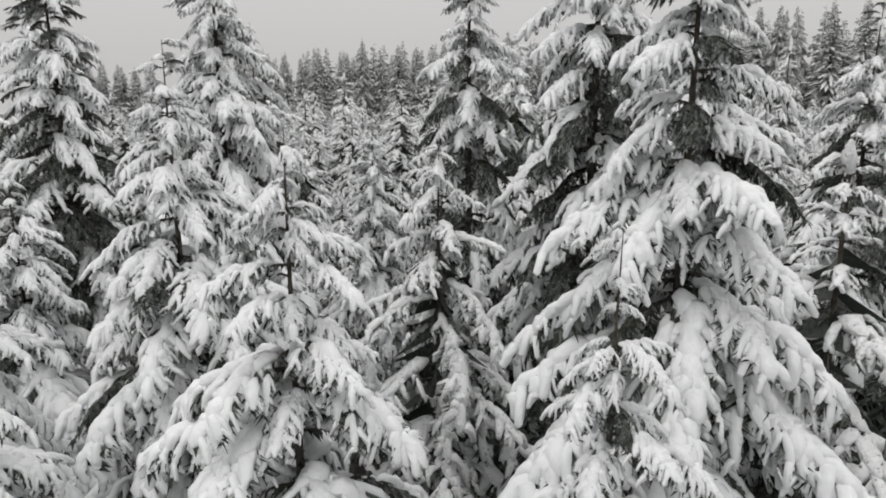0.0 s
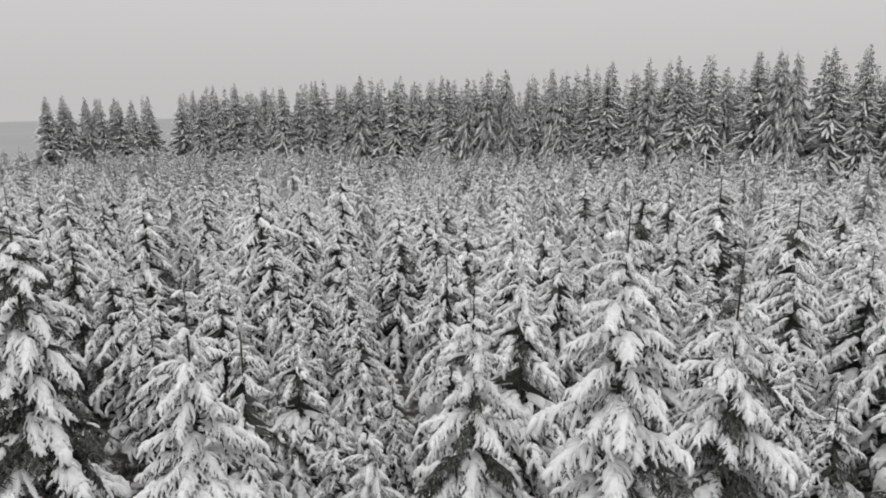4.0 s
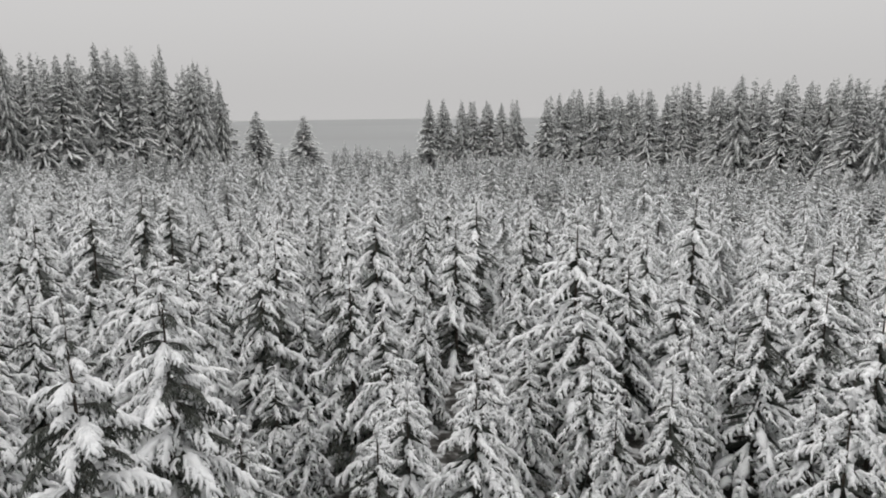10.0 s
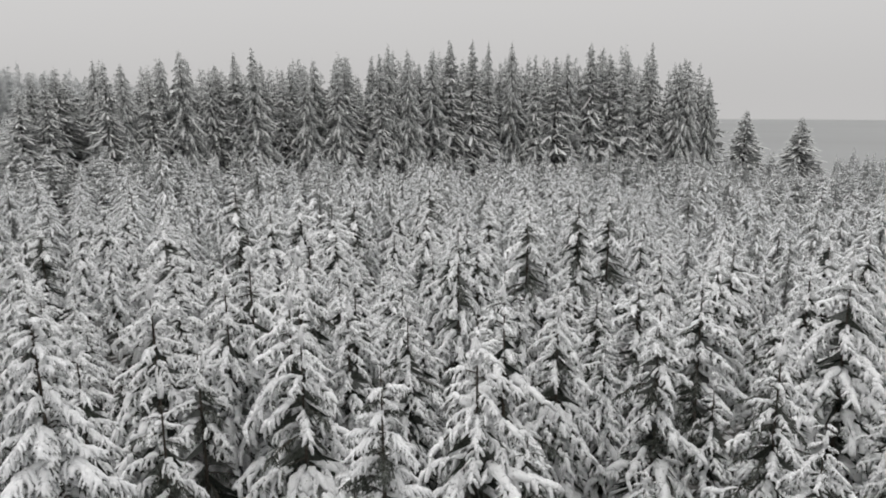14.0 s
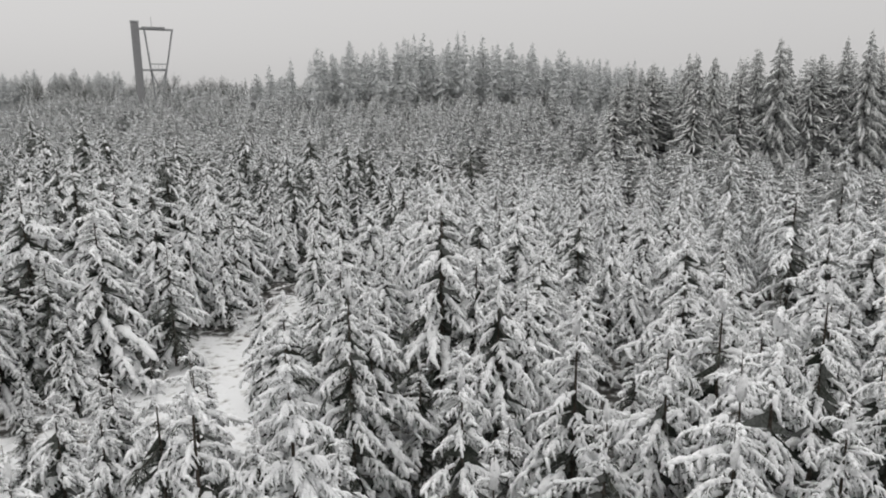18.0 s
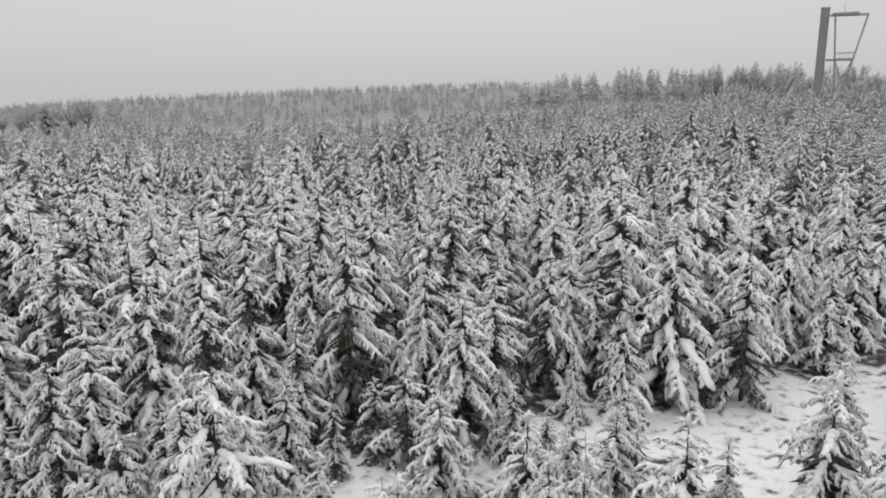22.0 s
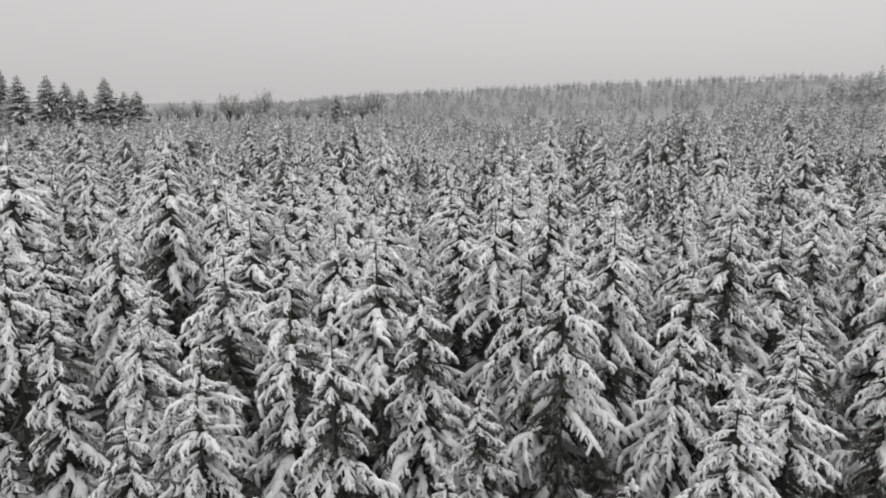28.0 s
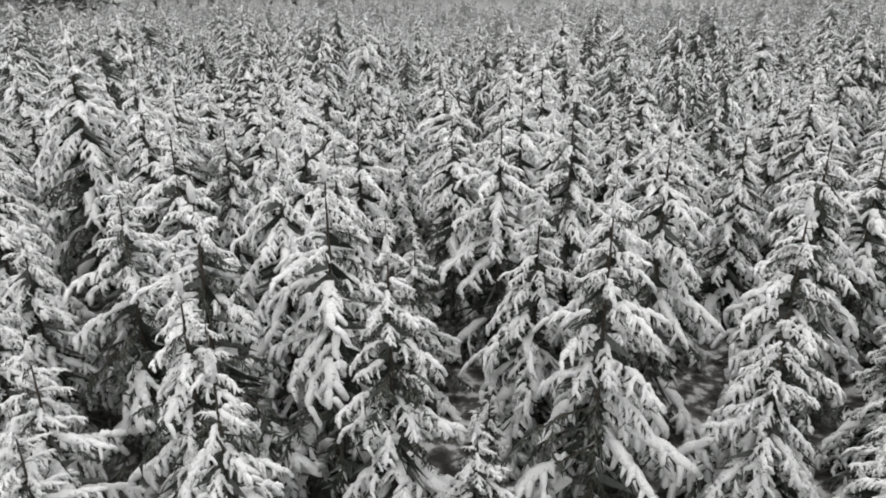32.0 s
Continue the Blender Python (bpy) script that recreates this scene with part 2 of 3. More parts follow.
def frond(seed, main, subs, sub, blade, load=1.0, bare=0.12, bark=True):
    """A bough 1 m long that reaches out along +x and bends down: lumps of snow along its arched limb and its side
    limbs, short lobes hanging from them, dark needles fringing all of it below. Returns (green net, snow net).
    main and sub: lumps on a limb, rings and sides of a lump, lobes, needle blades."""
    rng = np.random.default_rng(seed)
    green, snow = Net(), Net()
    down = np.array([0, 0, -1.0])
    v, f = [], []

    def limb(root, ahead, length, bend, fat, clumps, rings, sides, lobes, blades, first):
        side = np.array([-ahead[1], ahead[0], 0.0])
        sway = rng.uniform(-0.18, 0.18)

        def axis(s):
            s = np.asarray(s, float)[..., None]
            return root + length * ((s - 0.12 * s * s) * ahead + sway * s * s * side + (bend * s * s - 0.12 * s) * down)

        if bark:
            tube(green, axis(np.linspace(0, 1, 4)), np.linspace(0.016, 0.004, 4) * length ** 0.6, 3, mat=1)
        span = 1.0 - first
        for k in range(clumps):
            if rng.random() < bare and k < clumps - 1:
                continue
            c = first + span * (k + 0.5 + rng.uniform(-0.22, 0.22)) / clumps
            x = np.linspace(-1, 1, rings)
            rad = fat * np.sqrt(1 - (0.86 * x) ** 2) * rng.uniform(0.7, 1.35) * (1.12 - 0.34 * c) * rng.uniform(0.86, 1.14, rings)
            if rings == 2:
                rad = fat * np.array([1.0, 0.7]) * rng.uniform(0.75, 1.3)
            pts = axis(np.clip(c + span / clumps * rng.uniform(0.55, 0.9) * x, 0.03, 1.04)) + side * fat * rng.normal(0, 0.25)
            tube(snow, pts, rad, sides, lift=0.5, flat=0.74, rng=rng)
        for k in range(lobes):
            at = first + span * (k + rng.uniform(0, 1)) / lobes
            p = axis(at)
            way = side * (1 if k % 2 else -1) * rng.uniform(0.4, 1.0) + ahead * rng.uniform(0.2, 0.8)
            l = fat * rng.uniform(1.5, 3.0)
            u = np.linspace(0.2, 1.0, 3 if sides > 4 else 2)[:, None]
            pts = p + l * (u * way * 0.8 + (0.15 * u + rng.uniform(0.5, 1.0) * u * u) * down)
            tube(snow, pts, fat * rng.uniform(0.42, 0.72) * np.linspace(1.05, 0.75, len(u)), max(3, sides - 2), lift=0.4, flat=0.95, rng=rng)
        for k in range(blades):
            p = axis(0.04 + 0.98 * (k + rng.uniform(0, 1)) / blades)
            out = down * rng.uniform(0.35, 1.1) + side * (1 if k % 2 else -1) * rng.uniform(0.2, 1.0) + ahead * rng.uniform(0.1, 0.8)
            out /= np.linalg.norm(out)
            base = (ahead * rng.uniform(0.6, 1.0) + down * 0.3) * blade * rng.uniform(0.2, 0.34)
            n = len(v)
            v.extend([p - base, p + base, p + out * blade * rng.uniform(0.65, 1.35)])
            f.append((n, n + 1, n + 2))
        return axis

    bend = rng.uniform(0.28, 0.52)
    axis = limb(np.zeros(3), np.array([1.0, 0, 0]), 1.0, bend, 0.066 * load, *main, 0.18)
    for k in range(subs):
        at = 0.16 + 0.66 * (k + rng.uniform(0.1, 0.9)) / subs
        a = radians(rng.uniform(30, 58)) * (1 if k % 2 else -1)
        limb(axis(at), np.array([math.cos(a), math.sin(a), 0.0]), rng.uniform(0.20, 0.36) * (1.25 - at), bend * 0.5 + at * 0.6 + rng.uniform(0.1, 0.6),
             0.040 * load, *sub, 0.10)
    green.add(v, f)
    return green.arrays(), snow.arrays()


def spruce_plan(seed, h, r, step, per, low=0.10, shape=0.82, droop=30, rise=20):
    """Where the boughs of a spruce h metres high leave its trunk: (pose, length, share of the height)."""
    rng = np.random.default_rng(seed)
    out, z, turn = [], low * h, rng.uniform(0, 6.28)
    while z < 0.985 * h:
        f = z / h
        reach = r * (1.02 - f) ** shape
        n = per if f < 0.85 else max(3, per - 1)
        turn += 0.7
        for k in range(n):
            az = turn + 2 * math.pi * (k + rng.uniform(-0.3, 0.3)) / n
            L = max(0.06 * r, reach * rng.uniform(0.62, 1.15))
            tip = -droop + (droop + rise) * f ** 2.6 + rng.uniform(-11, 11)
            m = Matrix.Translation((0, 0, z + rng.uniform(-0.4, 0.4) * step)) @ Matrix.Rotation(az, 4, "Z") @ Matrix.Rotation(-radians(tip), 4, "Y") @ Matrix.Rotation(rng.uniform(-0.25, 0.25), 4, "X")
            out.append((m, L, f))
        z += step * (1.0 - 0.62 * f) * rng.uniform(0.85, 1.15)
    return out


def trunk_net(h, thick, sides, leader=True):
    net = Net()
    z = np.array([-0.25, 0.15 * h, 0.5 * h, 0.88 * h, 0.94 * h, h])
    rad = np.array([1.25, 1.0, 0.6, 0.17, 0.09, 0.035]) * thick
    pts = np.stack([0.02 * np.sin(z), 0.02 * np.cos(z * 1.3), z], 1)
    tube(net, pts, rad, sides, mat=0)
    return net.arrays()


def joined(parts):
    v, f, m, n = [], [], [], 0
    for pv, pf, pm in parts:
        v.append(pv)
        f.append(pf + n)
        m.append(pm)
        n += len(pv)
    return np.concatenate(v), np.concatenate(f), np.concatenate(m)


def placed(net, m, scale):
    v, f, mm = net
    a = np.array(m)
    return v * np.array([scale, scale ** 0.8, scale ** 0.8]) @ a[:3, :3].T + a[:3, 3], f, mm


def mesh_of(name, net, mats, soft=False):
    v, f, m = net
    me = bpy.data.meshes.new(name)
    me.vertices.add(len(v))
    me.vertices.foreach_set("co", np.ascontiguousarray(v, np.float32).ravel())
    me.loops.add(len(f) * 3)
    me.loops.foreach_set("vertex_index", np.ascontiguousarray(f, np.int32).ravel())
    me.polygons.add(len(f))
    me.polygons.foreach_set("loop_start", np.arange(0, len(f) * 3, 3, dtype=np.int32))
    for mat in mats:
        me.materials.append(mat)
    me.polygons.foreach_set("material_index", m.astype(np.int32))
    me.polygons.foreach_set("use_smooth", np.full(len(f), soft))
    me.update(calc_edges=True)
    me.validate()
    return me


def part(name, me, parent, label=""):
    ob = new(name, me)
    ob.parent = parent
    return tagged(ob, label)


def pad_bough(seed, blades, load=1.0, arms=4):
    """A bough 1 m long far off: a flat fan of snowy twigs, level or hanging a little, over dark sprays."""
    rng = np.random.default_rng(seed)
    green, snow = Net(), Net()
    v, f = [], []
    for k in range(arms):
        a = 0.0 if k == 0 else (1 if k % 2 else -1) * radians(rng.uniform(24, 62))
        l = 1.0 if k == 0 else rng.uniform(0.42, 0.72)
        start = 0.05 if k == 0 else rng.uniform(0.10, 0.42)
        d, q = np.array([math.cos(a), math.sin(a), 0]), np.array([-math.sin(a), math.cos(a), 0])
        bend, w = rng.uniform(0.10, 0.34), 0.075 * load * rng.uniform(0.75, 1.3)
        u = np.array([0.22, 0.6, 1.0])[:, None]
        mid = np.array([start, 0, 0.04]) + l * (u * d + rng.uniform(-0.12, 0.12) * u * u * q + (0.12 * u - bend * u * u) * [0, 0, 1.0])
        ww = np.array([[0.6], [1.0], [0.5]]) * w * rng.uniform(0.7, 1.3, (3, 1))
        left, right = mid + ww * (q + [0, 0, -0.55]), mid + ww * (-q + [0, 0, -0.55])
        snow.add(np.concatenate([left, mid, right]), [(0, 3, 4), (0, 4, 1), (1, 4, 5), (1, 5, 2), (3, 6, 7), (3, 7, 4), (4, 7, 8), (4, 8, 5)])
        for j in range(blades):
            c = mid[j % 3] - [0, 0, 0.03]
            n = len(v)
            v += [c - d * 0.14, c + d * 0.16, c + q * rng.uniform(-0.2, 0.2) + d * rng.uniform(0, 0.2) - [0, 0, rng.uniform(0.12, 0.34)]]
            f += [(n, n + 1, n + 2)]
    green.add(v, f)
    return green.arrays(), snow.arrays()


BOUGHS = [[frond(101 * k, (5, 5, 8, 18, 70), 12, (2, 5, 6, 5, 28), 0.09, 0.88, 0.2) for k in range(8)],
          [frond(11 + 101 * k, (4, 4, 6, 8, 30), 5, (2, 3, 4, 2, 12), 0.11, 1.1, 0.2) for k in range(9)],
          [frond(22 + 101 * k, (3, 3, 4, 0, 10), 4, (1, 3, 3, 0, 5), 0.16, 1.05, 0.14, False) for k in range(8)]]
PADS = [pad_bough(800 + k, 2, 0.8, 3) for k in range(8)]
MINI = [pad_bough(830 + k, 2, 1.5, 2) for k in range(6)]
SPARE = [frond(860 + k, (3, 2, 3, 0, 8), 5, (1, 2, 3, 0, 5), 0.22, 1.1, 0.2, False) for k in range(8)]


def tree_nets(seed, h, r, step, per, detail, kit=None, low=0.10, sides=5, shape=0.82, droop=30, white=1.0, rise=20):
    """Trunk, green and snow nets of a whole spruce."""
    rng = np.random.default_rng(seed + 5)
    kit = kit or BOUGHS[detail]
    greens, snows = [], []
    for m, L, f in spruce_plan(seed, h, r, step, per, low, shape, droop, rise):
        g, s = kit[rng.integers(len(kit))]
        greens.append(placed(g, m, L))
        if rng.random() < min(1.0, (0.7 if kit is PADS else 0.54) + 1.3 * f) * white:
            snows.append(placed(s, m, L))
    inner, core = Net(), max(10, int(len(greens) * 0.8))
    iv, jf = [], []
    for k in range(core):
        f = 0.12 + 0.66 * k / core
        a, R = rng.uniform(0, 6.28), 0.46 * r * (1 - f) + 0.06
        c = np.array([math.cos(a), math.sin(a), 0])
        iv += [[0, 0, f * h - 0.015 * h], [0, 0, f * h + 0.02 * h], (c * R + [0, 0, f * h - R * 0.5]).tolist()]
        jf += [(3 * k, 3 * k + 1, 3 * k + 2)]
    inner.add(iv, jf)
    greens.append(inner.arrays())
    cap = Net()
    tube(cap, [(0, 0, 0.905 * h), (0.02, 0, 0.93 * h), (0, 0.02, 0.955 * h)], np.array([0.05, 0.07, 0.035]) * (h / 7) ** 0.5, 4, rng=rng)
    snows.append(cap.arrays())
    return trunk_net(h, 0.011 * h, sides), joined(greens), joined(snows)


def one_mesh(name, tr, gr, sn, snow, green):
    """A whole spruce as one mesh: snow is slot 0, needles 1, bark 2."""
    return mesh_of(name, joined([(sn[0], sn[1], sn[2] * 0), (gr[0], gr[1], gr[2] + 1), (tr[0], tr[1], tr[2] * 0 + 2)]), [snow, green, BARK])


# ---- kinds of spruce, each 7 m high before it is scaled ----
KINDS, WHOLE = [], []
for k in range(7):
    tr, gr, sn = tree_nets(40 + k, 7.0, (2.9, 3.2, 2.6, 3.0, 2.7, 3.3, 2.5)[k], (0.72, 0.76, 0.68, 0.78, 0.70, 0.74, 0.68)[k], 6 if k % 3 else 5, 1, droop=(36, 28, 32, 22, 30, 34, 26)[k], white=(1.0, 0.9, 1.0, 0.66, 0.95, 1.0, 0.8)[k], shape=0.95)
    # middle-distance needles lightened to paint in thin haze
    WHOLE.append(one_mesh("spruce", tr, gr, sn, THIN_SNOW, HAZE_THIN))
    KINDS.append((mesh_of("trunk", tr, [BARK], True), mesh_of("crown", gr, [NEEDLES, BARK]), mesh_of("snow_load", sn, [THIN_SNOW], True)))

TREE_LABEL = "young green spruce with drooping boughs laden with fresh snow"


def spruce_tree(x, y, h, k, turn, wide=1.0, label=TREE_LABEL):
    ob = new("spruce_tree")
    s = h / 7.0
    ob.matrix_basis = Matrix.LocRotScale((x, y, float(land(x, y))), Euler((0, 0, turn)), (s ** 0.7 * wide, s ** 0.7 * wide, s))
    trunk, crown, load = KINDS[k]
    part("trunk", trunk, ob)
    part("crown", crown, ob, "dark green needled boughs")
    part("snow_load", load, ob, "fresh snow lying on the boughs")
    return tagged(ob, label, "tree", "spruces of the young plantation")


# large trees close to the path: every bough is a part, with its snow on it
BOUGH_MESH = [(mesh_of("bough", g, [NEEDLES, BARK]), mesh_of("snow", s, [SNOW], True)) for g, s in BOUGHS[0]]
STEM = mesh_of("trunk", trunk_net(7.0, 0.075, 8), [BARK], True)


def near_spruce(x, y, h, seed, r, label, white=1.0):
    rng = np.random.default_rng(seed)
    ob = new("spruce_tree")
    ob.matrix_basis = pose(x, y, float(land(x, y)), 0, 0, 0)
    st = part("trunk", STEM, ob)
    st.matrix_basis = Matrix.Diagonal((h / 7, h / 7, h / 7, 1))
    for m, L, f in spruce_plan(seed, h, r * 1.5, 0.46, 6, 0.16, 0.9, droop=22):
        g, s = BOUGH_MESH[rng.integers(len(BOUGH_MESH))]
        b = part("bough", g, ob)
        b.matrix_basis = m @ Matrix.Diagonal((L, L ** 0.8 * (-1 if rng.random() < 0.5 else 1) * rng.uniform(0.85, 1.1), L ** 0.8, 1))
        if rng.random() < (0.45 + 1.8 * f) * white and rng.random() < 0.4 + 0.6 * white:
            part("snow", s, b, "thick fresh snow")
    return tagged(ob, label, "tree", "spruces of the young plantation")


# ---- where the trees stand: x, y and the height of the top ----
START = [(-7.6, 15.7, 8.6, 2.0), (-2.25, 9.45, 8.3, 1.7), (-1.9, 6.1, 6.4, 1.9), (1.0, 9.7, 8.4, 1.5), (2.4, 8.5, 9.2, 2.0), (1.8, 4.25, 7.3, 1.9),
         (4.65, 10.5, 8.2, 1.9), (5.3, 7.7, 6.9, 1.8), (-0.65, 4.1, 5.8, 1.8), (-5.3, 9.9, 4.8, 1.9), (-0.4, 11.7, 5.6, 1.3), (0.95, 2.9, 5.4, 1.3),
         (-3.2, 4.4, 4.6, 2.1), (-4.6, 6.9, 5.0, 2.0), (-5.9, 13.0, 8.9, 1.9), (-11.2, 12.7, 8.7, 1.9)]
NORTH = [(13.9, 24.9, 7.3), (11.3, 32.6, 7.0), (1.4, 35.8, 5.3), (-2.5, 22.8, 4.8), (-5.7, 23.5, 5.4), (-6.0, 18.8, 5.2), (-10.4, 24.8, 6.7), (-1.6, 28.2, 5.0),
         (-9.2, 36.2, 6.0), (-4.6, 20.1, 6.3), (1.5, 33.0, 6.3), (-5.8, 36.2, 4.5), (2.7, 15.8, 7.2), (-14.7, 21.3, 7.3), (-13.6, 24.8, 6.9), (-15.2, 30.8, 5.6),
         (-19.6, 41.8, 5.9), (-17.5, 46.5, 5.1), (-6.5, 38.6, 5.0), (-15.3, 23.2, 6.4), (-16.6, 29.3, 6.1), (-10.7, 18.4, 7.8), (-40.9, 30.9, 5.0), (-14.5, 16.7, 7.1)]
WEST = [(-17.5, 14.3, 7.6), (-16.2, 15.0, 6.6), (-17.3, 15.8, 7.6), (-15.7, 16.8, 7.5), (-16.2, 18.2, 6.9), (-18.7, 16.6, 7.9), (-22.4, 7.1, 7.3), (-28.2, 7.9, 8.6),
        (-15.5, 12.9, 7.2), (-22.2, 11.6, 7.3), (-21.4, 9.8, 4.6), (-37.4, -2.2, 7.5), (-21.6, -4.4, 2.5), (-15.9, 3.9, 5.2), (-15.2, 0.8, 4.3), (-21.1, -0.5, 3.1), (-20.2, 6.7, 6.5)]
SOUTH = [(-1.6, -12.4, 6.8), (-4.4, -7.9, 5.3), (-7.1, -5.1, 5.8), (-4.8, -28.9, 7.6), (-10.2, -8.7, 7.4), (-10.2, -3.4, 6.8), (-9.6, -0.9, 4.5), (-11.0, -1.3, 3.5),
         (-12.0, -16.3, 7.0), (-13.0, -7.9, 3.5), (-13.4, -3.3, 2.8), (-15.1, -9.5, 7.2), (-21.0, -19.5, 6.1), (-17.6, -4.2, 5.3), (-20.5, -8.3, 5.5), (-27.5, -16.5, 6.1),
         (-23.9, -9.2, 5.5), (-23.3, -4.1, 3.9), (-32.4, -15.7, 6.8), (-27.7, -37.4, 8.3), (-0.8, -18.0, 8.8), (0.0, -15.0, 6.6), (-3.4, -10.6, 5.3), (-5.6, -10.6, 6.5),
         (-6.7, -2.7, 5.4), (-7.3, -4.3, 5.2), (-8.1, -8.3, 7.1), (-8.7, -6.1, 6.4), (-3.9, -30.4, 7.5), (-11.5, -6.6, 6.8), (-12.1, -18.9, 7.3)]
DEEP = [(-12.8, -5.9, 4.2), (-13.9, -10.2, 6.3), (-14.7, -7.3, 7.3), (-18.5, -51.9, 8.4), (-17.7, -21.2, 6.3), (-18.1, -15.0, 4.3), (-17.8, -8.1, 7.0), (-18.1, -5.3, 5.1),
        (-21.9, -10.8, 4.8), (-26.2, -20.1, 5.3), (-30.2, -33.3, 6.7), (-22.7, -15.1, 6.5), (-20.8, -9.9, 4.4), (-17.2, -6.8, 5.5), (9.5, -41.3, 8.6), (-27.9, -3.7, 5.6),
        (-6.9, 5.5, 7.4), (-10.4, 5.9, 7.4), (-8.4, 3.9, 5.3), (-2.7, -7.1, 6.0)]
AMONG = [(-26.3, 1.7, 4.2), (-18.7, 9.3, 7.5), (-31.4, 6.1, 8.0), (-26.4, 9.7, 6.3), (-29.7, 5.0, 5.1), (-18.5, -3.6, 2.6), (-20.8, 2.6, 2.5), (-44.1, -6.3, 7.0),
         (-9.5, -12.9, 6.9), (-19.5, -7.1, 3.9), (-11.0, -32.5, 6.3), (0.3, -19.8, 9.0), (-13.1, 14.1, 7.1), (-16.8, 17.3, 8.2), (-12.5, 27.6, 6.2), (-19.2, 27.5, 5.3),
         (-17.3, 20.1, 6.3), (-12.7, 25.7, 4.9), (4.0, 24.5, 6.1), (-6.4, 20.7, 5.2), (-1.4, 22.8, 5.6), (1.4, 25.7, 4.4), (-9.1, 24.4, 5.5), (-7.4, 30.5, 4.4),
         (-0.9, 19.6, 5.0), (-13.1, 30.8, 7.3), (13.3, 20.6, 4.7), (-10.0, 39.6, 6.5), (3.2, 20.0, 7.3), (14.5, 31.8, 7.4), (-0.2, 41.2, 4.9), (-4.2, 50.0, 4.2),
         (-11.2, 33.8, 6.4), (-26.2, 8.6, 8.2), (-20.5, 8.9, 6.6), (-32.9, 0.1, 5.8), (-24.8, 11.7, 5.8), (-12.3, 10.6, 7.9), (-18.0, -45.5, 8.5), (-12.5, -55.0, 7.1),
         (-6.8, -34.4, 8.1), (-8.6, -11.5, 7.3), (-17.5, -23.3, 5.7), (-23.0, -7.3, 5.5), (-5.8, -16.2, 6.7), (-8.0, -18.9, 7.1), (-18.0, -37.7, 6.4), (-33.4, -38.0, 7.4)]

taken = []
for i, (x, y, top, r) in enumerate(START):
    dark = i in (0, 3, 4, 6, 7, 14)
    near_spruce(x, y, top - float(land(x, y)), 300 + i, r, "dark green spruce with patchy snow on its drooping boughs" if dark
                else "spruce with a bare leader and wide boughs bent under thick snow", 0.55 if dark else 0.92)
    taken.append((x, y))
rng = np.random.default_rng(4)
for x, y, top in NORTH + WEST + SOUTH + DEEP + AMONG:
    if min(math.hypot(x - a, y - b) for a, b in taken) < 0.7:
        continue
    h = top - float(land(x, y))
    spruce_tree(x, y, h, int(rng.integers(7)) if y > -2 else (0, 1, 3, 3, 6, 6, 4)[rng.integers(7)], rng.uniform(0, 6.28), rng.uniform(0.95, 1.15) * (1.0 if h > 4 else 0.85),
                TREE_LABEL if h > 4 else "slender young spruce sapling dusted with thick snow beside the ride")
    taken.append((x, y))


# ---- the plantation between them ----
def in_stand(x, y):
    if x < -72 and 4 < y < 100 and x < -78 + 0.1 * abs(y - 45):
        return True
    return (y > 122 + 0.5 * min(x, 0) * 0.1 - 0.62 * max(0, x + 5) and y > 60 and x > -40)


def scatter(seed, x0, x1, y0, y1, gap, keep):
    rng = np.random.default_rng(seed)
    for i in range(int((x1 - x0) / gap)):
        for j in range(int((y1 - y0) / gap)):
            x = x0 + gap * (i + 0.5 * (j % 2) + rng.uniform(-0.33, 0.33))
            y = y0 + gap * (j + rng.uniform(-0.33, 0.33))
            u = rng.random(3)
            if keep(x, y) and not in_ride(x, y) and not in_stand(x, y):
                yield x, y, u


def off_path(x, y):
    """Metres from the middle line of the flight, as seen on the plan."""
    arc = abs(math.hypot(x + 6.0, y - 9.0) - 7.0) if y > 9 else min(abs(x), abs(x + 12.7)) if 0 < y <= 9 else min(math.hypot(x, y), math.hypot(x + 12.7, y - 1))
    return arc


grid = np.array(taken)
fill, outer = [], []
for x, y, u in scatter(9, -62, 44, -62, 66, 2.5, lambda x, y: True):
    if np.min(np.hypot(grid[:, 0] - x, grid[:, 1] - y)) < 1.7:
        continue
    if math.hypot(x, y) < 2.6 or (abs(x) < 2.2 and -3 < y < 3):
        continue
    if -4.5 < x < 6.5 and 2.5 < y < 12.5 and u[2] < 0.55:
        continue
    h = (3.4 if y > 0 else 4.2) + 3.3 * u[0] + (1.5 if u[1] > 0.86 else 0)
    if -24 < x < 3 and -2 < y < 8:
        h = min(h, 2.3 + 0.45 * (y + 1.5))
    (fill if off_path(x, y) < 16 and (x < 12 or y > 12) else outer).append((x, y, h, u[1]))
for x, y, u in ((-18.6, -2.6, 0.3), (-16.1, -2.4, 0.6), (-14.9, -4.6, 0.2), (-12.2, -3.9, 0.7), (-9.0, -3.2, 0.5), (-8.1, -1.9, 0.9), (-5.2, -4.4, 0.4), (-15.6, -3.6, 0.8)):
    fill.append((x, y, 2.2 + 1.6 * u, u))
for x, y, h in ((-0.8, -6.0, 1.2), (-2.25, -5.7, 2.9), (2.2, -7.6, 2.4), (-5.6, -6.6, 3.2), (4.4, -9.6, 5.6), (1.6, -10.2, 6.2), (3.0, -11.5, 6.6),
                (-19.6, 2.1, 3.2), (-20.8, 3.7, 3.6), (-22.4, 4.6, 3.3), (-22.2, -7.4, 5.6), (-19.6, -6.4, 4.9), (-24.0, -7.1, 4.6)):
    fill.append((x, y, h, (x * 0.37) % 1))
fill.sort(key=lambda p: off_path(p[0], p[1]))
outer += fill[180:]
